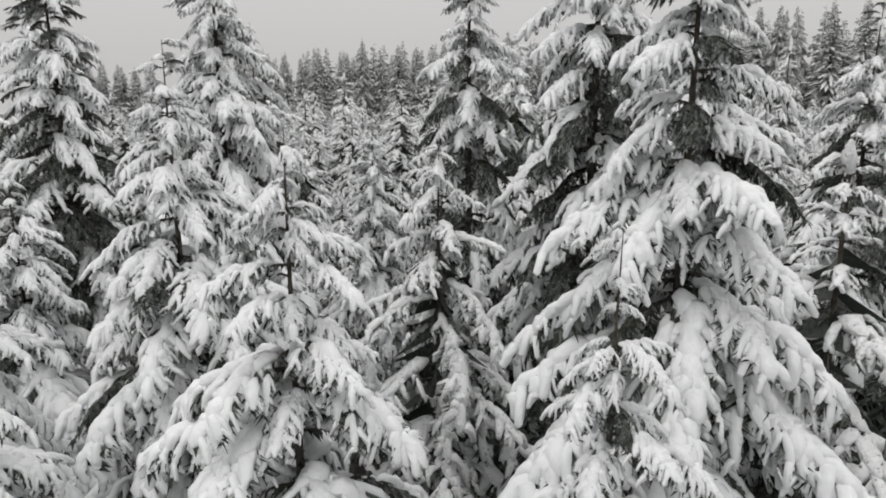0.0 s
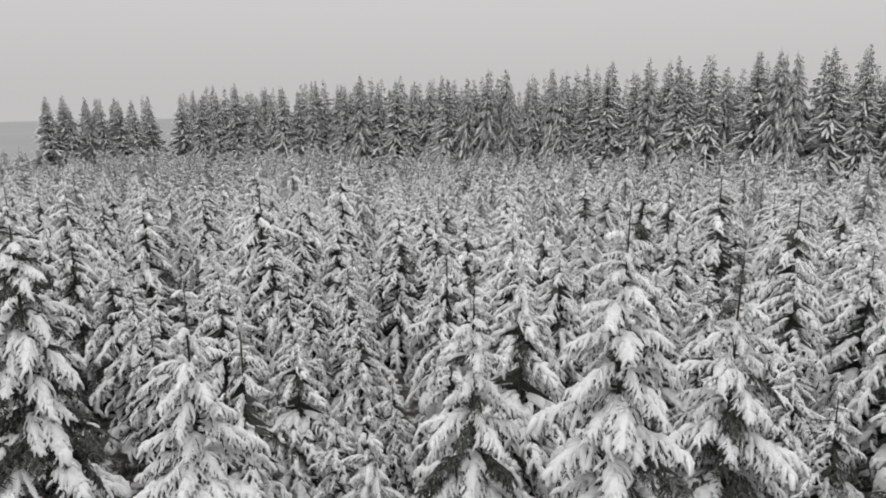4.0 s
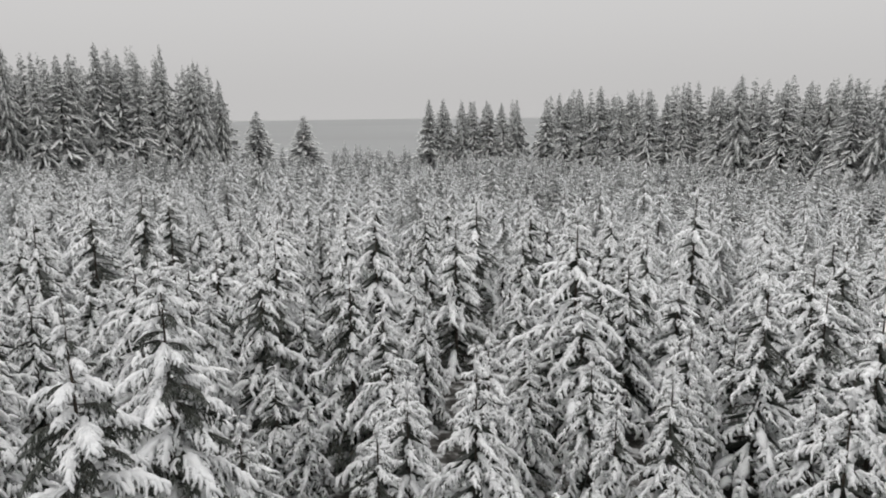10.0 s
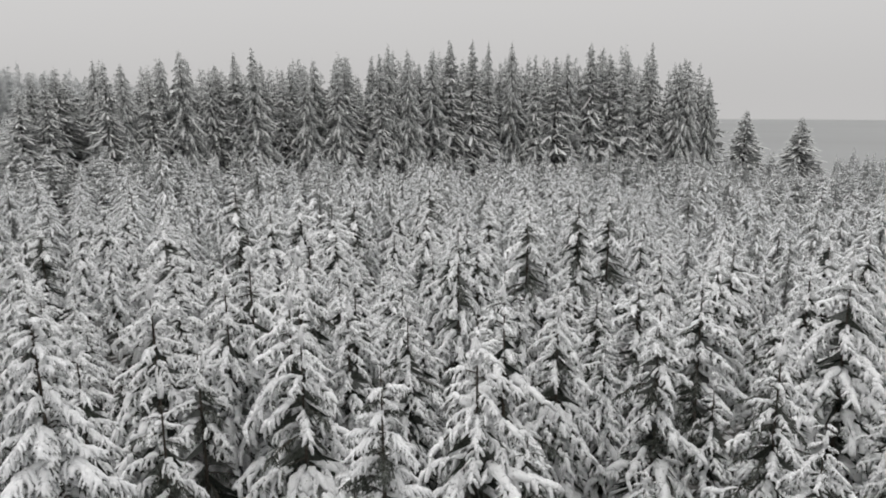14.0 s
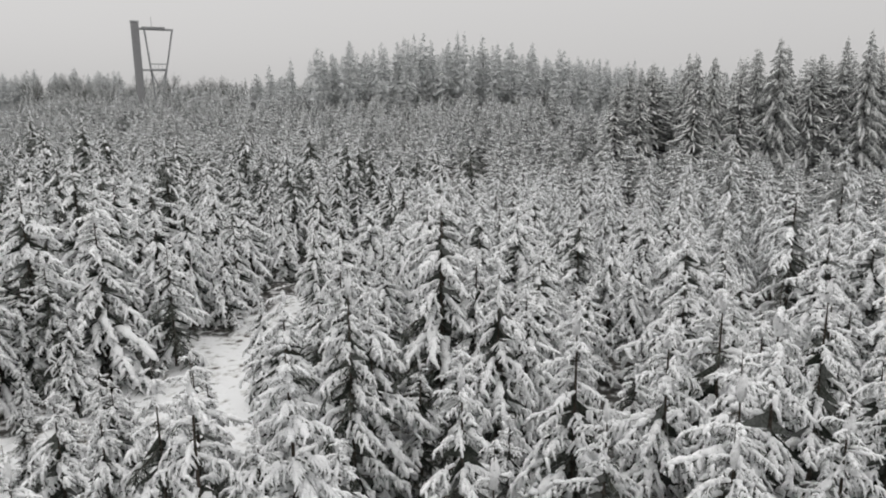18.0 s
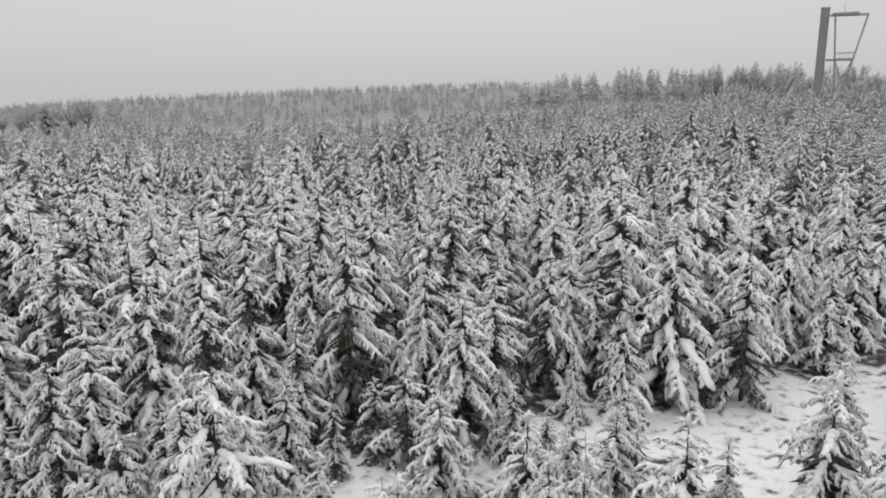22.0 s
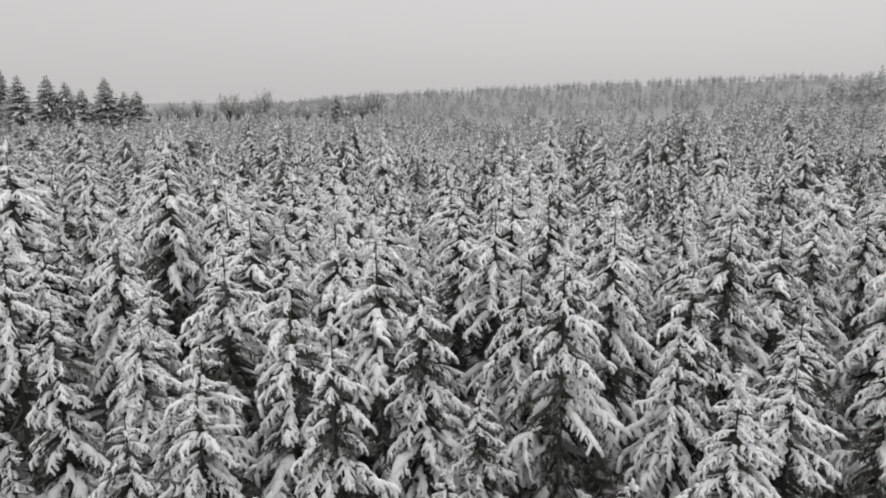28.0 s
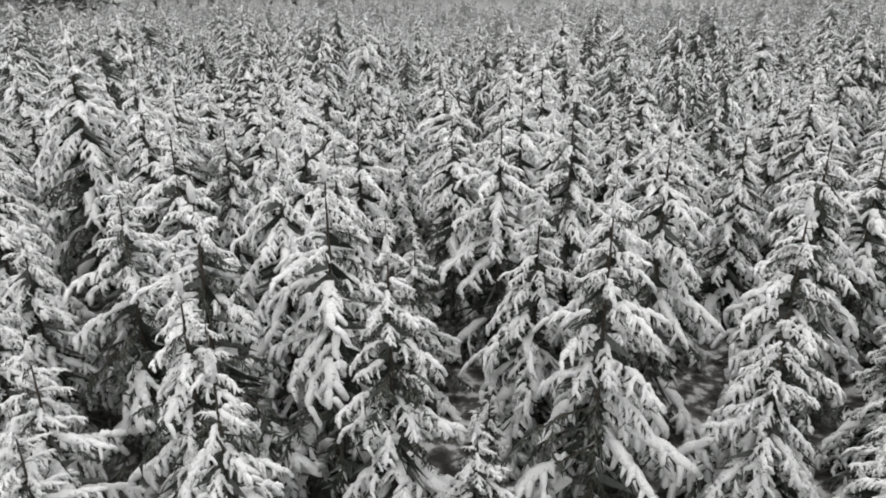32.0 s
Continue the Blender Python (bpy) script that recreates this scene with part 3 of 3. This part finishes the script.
for x, y, h, u in fill[:180]:
    spruce_tree(x, y, h, int(u * 997) % 7 if y > -2 else (3, 1, 6, 3, 4, 6, 3)[int(u * 997) % 7], u * 50, 0.92 + 0.3 * ((u * 37) % 1))


def wood(name, spots, kinds, mats, label, category="woods"):
    """Many trees in one net: spots are x, y, height, turn and width."""
    v, f, m, n = [], [], [], 0
    for i, (x, y, h, turn, wide) in enumerate(spots):
        kv, kf, km = kinds[int(turn * 1000) % len(kinds)]
        c, s = math.cos(turn), math.sin(turn)
        w = np.empty_like(kv)
        w[:, 0] = (kv[:, 0] * c - kv[:, 1] * s) * wide + x
        w[:, 1] = (kv[:, 0] * s + kv[:, 1] * c) * wide + y
        w[:, 2] = kv[:, 2] * h + float(land(x, y))
        v.append(w)
        f.append(kf + n)
        m.append(km)
        n += len(kv)
    net = (np.concatenate(v), np.concatenate(f), np.concatenate(m))
    return tagged(new(name, mesh_of(name, net, mats)), label, category, kind="stuff")


def kit_of(seed, h, r, step, per, detail, kit=None, low=0.12, shape=0.82, droop=16, white=1.0, rise=0):
    """One net of a spruce scaled to height 1: snow is slot 0, needles 1, bark 2."""
    tr, gr, sn = tree_nets(seed, h, r, step, per, detail, kit, low, 3, shape, droop, white, rise)
    v, f, m = joined([(sn[0], sn[1], sn[2] * 0), (gr[0], gr[1], gr[2] + 1), (tr[0], tr[1], tr[2] * 0 + 2)])
    v = v.copy()
    v[:, 2] /= h
    return v, f, m


PLAIN = []
for k in range(9):
    tr, gr, sn = tree_nets(60 + k, 7.0, 2.6 + 0.25 * (k % 3), 0.60, 6, 2, None, 0.25, 3, 0.95, (30, 22, 26)[k % 3], (1.0, 0.85, 0.95, 1.0, 0.8, 0.9, 1.0, 0.5, 0.55)[k], 12)
    # further trees: needles lightened again, a stronger painted haze
    PLAIN.append(one_mesh("spruce", tr, gr, sn, SNOW, HAZE_MID))


def grove(name, trees, meshes, label, south_needles):
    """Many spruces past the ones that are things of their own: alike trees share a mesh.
    South of the ride they carry less snow and darker needles, with less haze painted in."""
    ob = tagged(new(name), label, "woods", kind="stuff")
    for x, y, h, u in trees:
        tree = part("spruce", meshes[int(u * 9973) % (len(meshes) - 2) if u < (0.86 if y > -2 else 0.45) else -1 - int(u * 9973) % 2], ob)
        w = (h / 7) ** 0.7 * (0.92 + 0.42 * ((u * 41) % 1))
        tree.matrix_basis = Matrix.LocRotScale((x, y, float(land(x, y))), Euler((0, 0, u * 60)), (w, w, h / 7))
        # southern trees swap to a darker needle copy holding less painted haze
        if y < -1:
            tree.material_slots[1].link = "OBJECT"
            tree.material_slots[1].material = south_needles


LOW = [kit_of(80 + k, 6.5, 2.2 + 0.25 * (k % 3), 0.56, 6, 2, PADS, 0.3, 0.95, 8, (1.0, 0.85, 0.95, 0.9, 1.0, 0.9, 0.45, 0.5)[k], 10) for k in range(8)]
RIDGE = [kit_of(180 + k, 6.5, 2.2, 1.3, 4, 2, MINI, 0.4, 0.8, 12, 1.0, 4) for k in range(4)]


outer.sort(key=lambda p: off_path(p[0], p[1]))
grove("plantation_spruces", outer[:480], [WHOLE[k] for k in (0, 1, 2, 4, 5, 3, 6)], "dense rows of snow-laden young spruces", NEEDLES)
grove("plantation_beyond", [p for p in outer[480:] if p[0] < 18 or p[1] > 8 or p[1] < -14], PLAIN, "rows of snow-laden young spruces further off", HAZE_THIN)


def beyond(x, y):
    if -62 < x < 44 and -62 < y < 66:
        return False
    far, way = math.hypot(x + 8, y - 8), math.degrees(math.atan2(-x - 8, y - 8)) % 360
    if 228 < way < 318 or far > 210:
        return False
    return far < (125 if way < 60 or way > 300 else 85 if way < 87 else 200 if way < 138 else 142)


def patch(seed, gap):
    """Nine young spruces of a far part of the plantation in one mesh."""
    rng = np.random.default_rng(seed)
    nets = []
    for i in range(9):
        dark = rng.random() > 0.87
        v, f, m = LOW[rng.integers(6, 8) if dark else rng.integers(6)]
        t, w, h = rng.uniform(0, 6.28), rng.uniform(0.85, 1.25), rng.uniform(3.9, 6.6) + (1.6 if dark else 0)
        x, y = gap * (i % 3 - 1 + rng.uniform(-0.36, 0.36)), gap * (i // 3 - 1 + rng.uniform(-0.36, 0.36))
        c, d = math.cos(t) * w, math.sin(t) * w
        nets.append((np.stack([v[:, 0] * c - v[:, 1] * d + x, v[:, 0] * d + v[:, 1] * c + y, v[:, 2] * h], 1), f, m))
    # needles and bark both take the painted haze grey
    return mesh_of("spruce_patch", joined(nets), [SNOW, HAZE_MID, HAZE_MID])


PATCHES = [patch(900 + k, 2.7) for k in range(14)]
far_plantation = tagged(new("far_plantation"), "young spruces under snow stretching away to the hill", "woods", kind="stuff")
for x, y, u in scatter(21, -204, 84, -204, 134, 8.0, beyond):
    clump = part("spruce_patch", PATCHES[int(u[0] * 14)], far_plantation)
    clump.matrix_basis = Matrix.LocRotScale((x, y, float(land(x, y)) - 0.1), Euler((0, 0, u[1] * 6.28)), (1.0, 1.0, 0.9 + 0.25 * u[2]))


# ---- the old stands: tall dark spruces, nearest rows one by one ----
TALL = []
for k in range(6):
    tr, gr, sn = tree_nets(90 + k, 15.0, (4.5, 5.0, 4.2, 4.8, 5.2, 4.5)[k], 0.62, 7, 2, SPARE if k % 3 == 2 else PADS, 0.1, 5, (0.86, 0.94, 0.82, 0.9, 0.96, 0.86)[k], (16, 10, 18, 8, 14, 12)[k], 1.0, 0)
    # stand crowns take the haze tone in their needle colour
    TALL.append((mesh_of("trunk", tr, [BARK], True), mesh_of("crown", gr, [HAZE_MID, BARK]), mesh_of("snow_load", sn, [HAZE_SNOW], True)))
TALL_STUFF = [kit_of(95 + k, 15.0, 4.4, 0.9, 5, 2, PADS, 0.4, 0.84, 10, 1.0, 10) for k in range(5)]


def tall_spruce(x, y, h, k, turn, wide=1.0):
    ob = new("tall_spruce")
    ob.matrix_basis = Matrix.LocRotScale((x, y, float(land(x, y))), Euler((0, 0, turn)), (wide, wide, h / 15.0))
    trunk, crown, load = TALL[k]
    part("trunk", trunk, ob)
    part("crown", crown, ob, "boughs greyed by haze put into their colour")
    part("snow_load", load, ob, "snow on the boughs, greyed by haze put into its colour")
    return tagged(ob, "tall dark old spruce lightly dusted with snow in a dense stand", "tree", "old spruces of the stand")


def stand(seed, line, depth, gap):
    """Trees behind a front line (x, y and height of the tops), depth metres away from the flight."""
    rng = np.random.default_rng(seed)
    front, back = [], []
    for (ax, ay, at), (bx, by, bt) in zip(line, line[1:]):
        n = max(1, int(math.hypot(bx - ax, by - ay) / gap))
        for i in range(n):
            for row in range(max(1, int(depth / gap))):
                t = (i + rng.uniform(-0.45, 0.45)) / n
                x, y, top = ax + (bx - ax) * t, ay + (by - ay) * t, at + (bt - at) * t
                d = math.hypot(x + 6, y - 8)
                away = gap * (row + rng.uniform(-0.45, 0.45))
                x, y = x + (x + 6) / d * away, y + (y - 8) / d * away
                h = max(5.0, top - float(land(x, y)))
                (front if row < 2 else back).append((x, y, h * rng.uniform(0.88, 1.04) * (1.0 if row < 3 else 0.95), rng.uniform(0, 6.28), rng.uniform(0.75, 1.25)))
    return front, back


old_front, old_back = [], []
for args in ((31, [(-77.5, 91, 16.2), (-80, 84, 18.2), (-86, 62, 18.2), (-86, 34, 16.6), (-81, 11, 15.0), (-79, 5, 11.6)], 24, 2.75),
             (32, [(-35, 126, 11.8), (-12, 120, 13.0), (14, 104, 13.5), (36, 86, 14.5), (62, 64, 16.1)], 20, 2.9),
             (33, [(-55, 120, 10.3), (-39, 126.6, 10.3)], 8, 2.3), (34, [(62, -101, 14.0), (92, -86, 14.6)], 9, 3.0)):
    a, b = stand(*args)
    old_front += a
    old_back += b
for x, y, h, turn, wide in old_front:
    tall_spruce(x, y, h, int(turn * 100) % 6, turn, wide)
for x, y, h in ((-73.1, 96.1, 12.6), (-63.5, 95.1, 11.8), (60.0, -100.8, 13.2), (56.7, -103.0, 13.3), (54.5, -104.4, 12.4), (52.6, -105.5, 11.3),
                (49.5, -107.2, 13.0), (47.0, -108.6, 10.7), (45.3, -109.4, 10.9), (19.1, -146.5, 10.2)):
    tall_spruce(x, y, h, int(x * 10) % 6, 1.0 + x, 1.3 if y > 0 else 1.6)
wood("old_spruce_wood", old_back, TALL_STUFF, [HAZE_SNOW, HAZE_MID, BARK], "tall dark old spruces dusted with snow behind the edge of the stand")
hill_a, hill_b = stand(35, [(-121, -59, 17.4), (-124, -51, 21.0), (-129, -39, 23.2), (-135, -27, 23.2), (-143, -9, 19.8), (-152, 6, 17.6), (-160, 24, 16.0)], 56, 4.4)
pale_a, pale_b = stand(36, [(-97, -167, 14.6), (-107, -161, 17.4), (-118, -155, 18.4), (-134, -144, 18.6), (-150, -120, 18.6)], 30, 4.6)
# snow, needles and bark share one pale tone that paints in the hill's haze
wood("hill_wood", hill_a + hill_b + pale_a + pale_b, TALL_STUFF, [HAZE_FAR, HAZE_FAR, HAZE_FAR], "old spruces on the misty hill, haze put into their pale colour")
rng = np.random.default_rng(77)
ridge = []
for i in range(3600):
    a = radians(rng.uniform(95, 214))
    d = rng.uniform(225, 470)
    x, y = -8 - d * math.sin(a), 4 + d * math.cos(a)
    ridge.append((x, y, rng.uniform(3.0, 5.6), rng.uniform(0, 6.28), rng.uniform(0.9, 1.7)))
wood("ridge_wood", ridge, RIDGE, [HAZE_RIDGE, HAZE_RIDGE, HAZE_RIDGE], "forest along the misty ridge, paled by haze put into its colour")


# ---- bare frosted trees below the ridge ----
def bare_tree(seed, h, w):
    """A round-headed leafless tree: trunk, rising limbs and a haze of frosted twigs."""
    rng = np.random.default_rng(seed)
    wood_net, twig = Net(), Net()
    tube(wood_net, [(0, 0, -0.3), (0.05, 0, 0.25 * h), (0, 0.1, 0.6 * h)], np.array([0.16, 0.12, 0.05]), 5)
    v, f = [], []
    for k in range(26):
        a, e = rng.uniform(0, 6.28), rng.uniform(0.35, 1.25)
        d = np.array([math.cos(a) * math.cos(e) * w, math.sin(a) * math.cos(e) * w, math.sin(e) * h * 0.62])
        root = np.array([0, 0, h * rng.uniform(0.22, 0.45)])
        pts = root + d * np.array([[0], [0.5], [0.95]]) + rng.normal(0, 0.12, (3, 3)) * [[0], [1], [1]]
        tube(wood_net, pts, np.array([0.06, 0.035, 0.012]), 3)
        for j in range(38):
            p = root + d * rng.uniform(0.35, 1.0) + rng.normal(0, 0.25, 3)
            o = d / np.linalg.norm(d) + rng.normal(0, 0.5, 3)
            n = len(v)
            v += [p, p + rng.normal(0, 0.035, 3) + [0.05, 0, 0], p + o * rng.uniform(0.5, 1.0)]
            f += [(n, n + 1, n + 2)]
    twig.add(v, f)
    return wood_net.arrays(), twig.arrays()


BARE = []
for k in range(3):
    w_, t_ = bare_tree(510 + k, 7.5, 3.0 + 0.5 * k)
    # frosted twigs share the needle tone that has haze painted in
    BARE.append((mesh_of("trunk", w_, [BARK], True), mesh_of("crown", t_, [HAZE_MID])))
rng = np.random.default_rng(515)
for first, last, count, near, far in ((188, 205, 26, 215, 245), (126, 141, 20, 172, 205)):
    for k in range(count):
        a = radians(first + (last - first) * (k + rng.uniform(0, 0.9)) / count)
        d = rng.uniform(near, far)
        ob = new("bare_tree")
        x, y, z = -12 - d * math.sin(a), 8 + d * math.cos(a), rng.uniform(0.5, 1.0) ** 0.5 * rng.uniform(0.8, 1.5)
        ob.matrix_basis = Matrix.LocRotScale((x, y, float(land(x, y))), Euler((0, 0, rng.uniform(0, 6))), (z, z, z))
        part("trunk", BARE[k % 3][0], ob)
        part("crown", BARE[k % 3][1], ob, "frosted bare twigs")
        tagged(ob, "leafless broad-headed tree pale with frost and painted-in haze below the ridge", "tree", "bare trees below the ridge")


# ---- lookout tower ----
def bar(a, b, w, d=None):
    """A straight steel member from a to b as a bmesh box."""
    bm = bmesh.new()
    a, b = Vector(a), Vector(b)
    bmesh.ops.create_cube(bm, size=1)
    q = (b - a).to_track_quat("Z", "Y")
    m = Matrix.LocRotScale((a + b) / 2, q, (w, d or w, (b - a).length))
    bmesh.ops.transform(bm, matrix=m, verts=bm.verts)
    bmesh.ops.bevel(bm, geom=bm.edges[:], offset=min(w, d or w) * 0.12, segments=1, affect="EDGES")
    return bm


def piece(name, bm, mat, parent, label=""):
    me = bpy.data.meshes.new(name)
    bm.to_mesh(me)
    bm.free()
    me.materials.append(mat)
    return part(name, me, parent, label)


tower = new("lookout_tower")
base = float(land(-121.1, -91.0))
tower.matrix_basis = pose(-121.1, -91.0, base, 0, 0, 133.5)
H = 26.0 - base
piece("stair_shaft", bar((0, 0, -0.5), (0, 0, H), 1.5, 1.5), CLAD, tower, "dark clad stair shaft")
piece("shaft_cap", bar((0, 0, H), (0, 0, H + 0.12), 1.65, 1.65), STEEL, tower)
waist = H - 9.1
for sx in (-1, 1):
    for sy in (-1, 1):
        top, knee = (4.3 + 2.6 * sx, 1.3 * sy, H - 1.3), (3.4 + 0.65 * sx, 0.8 * sy, waist - 5.9)
        piece("leg", bar(knee, top, 0.24), STEEL, tower)
        piece("foot", bar((3.4 + 1.9 * sx, 1.4 * sy, -0.4), knee, 0.26), STEEL, tower)
for sy in (-1, 1):
    piece("roof_beam", bar((0.8, 1.3 * sy, H - 1.25), (7.0, 1.3 * sy, H - 1.35), 0.2), STEEL, tower)
    piece("deck_beam", bar((0.8, 1.1 * sy, waist - 0.1), (5.4, 1.1 * sy, waist - 0.1), 0.3), STEEL, tower)
    piece("handrail", bar((2.3, 1.15 * sy, waist + 1.1), (5.3, 1.15 * sy, waist + 1.1), 0.09), STEEL, tower)
    piece("brace", bar((2.4, 1.1 * sy, waist - 0.3), (4.2, 0.9 * sy, waist - 5.6), 0.15), STEEL, tower)
    piece("brace", bar((5.1, 1.1 * sy, waist - 0.3), (3.0, 0.9 * sy, waist - 5.6), 0.15), STEEL, tower)
piece("roof_deck", bar((1.2, 0, H - 1.1), (5.5, 0, H - 1.1), 2.9, 0.36), STEEL, tower)
piece("deck", bar((2.2, 0, waist), (5.4, 0, waist), 2.4, 0.3), STEEL, tower)
for k in range(5):
    piece("baluster", bar((2.4 + 0.7 * k, 1.15, waist), (2.4 + 0.7 * k, 1.15, waist + 1.1), 0.07), STEEL, tower)
piece("mast", bar((3.1, 0, H - 1.0), (3.1, 0, H + 1.0), 0.09), STEEL, tower)
tagged(tower, "tall lookout tower with a dark shaft and splayed steel legs", "tower")
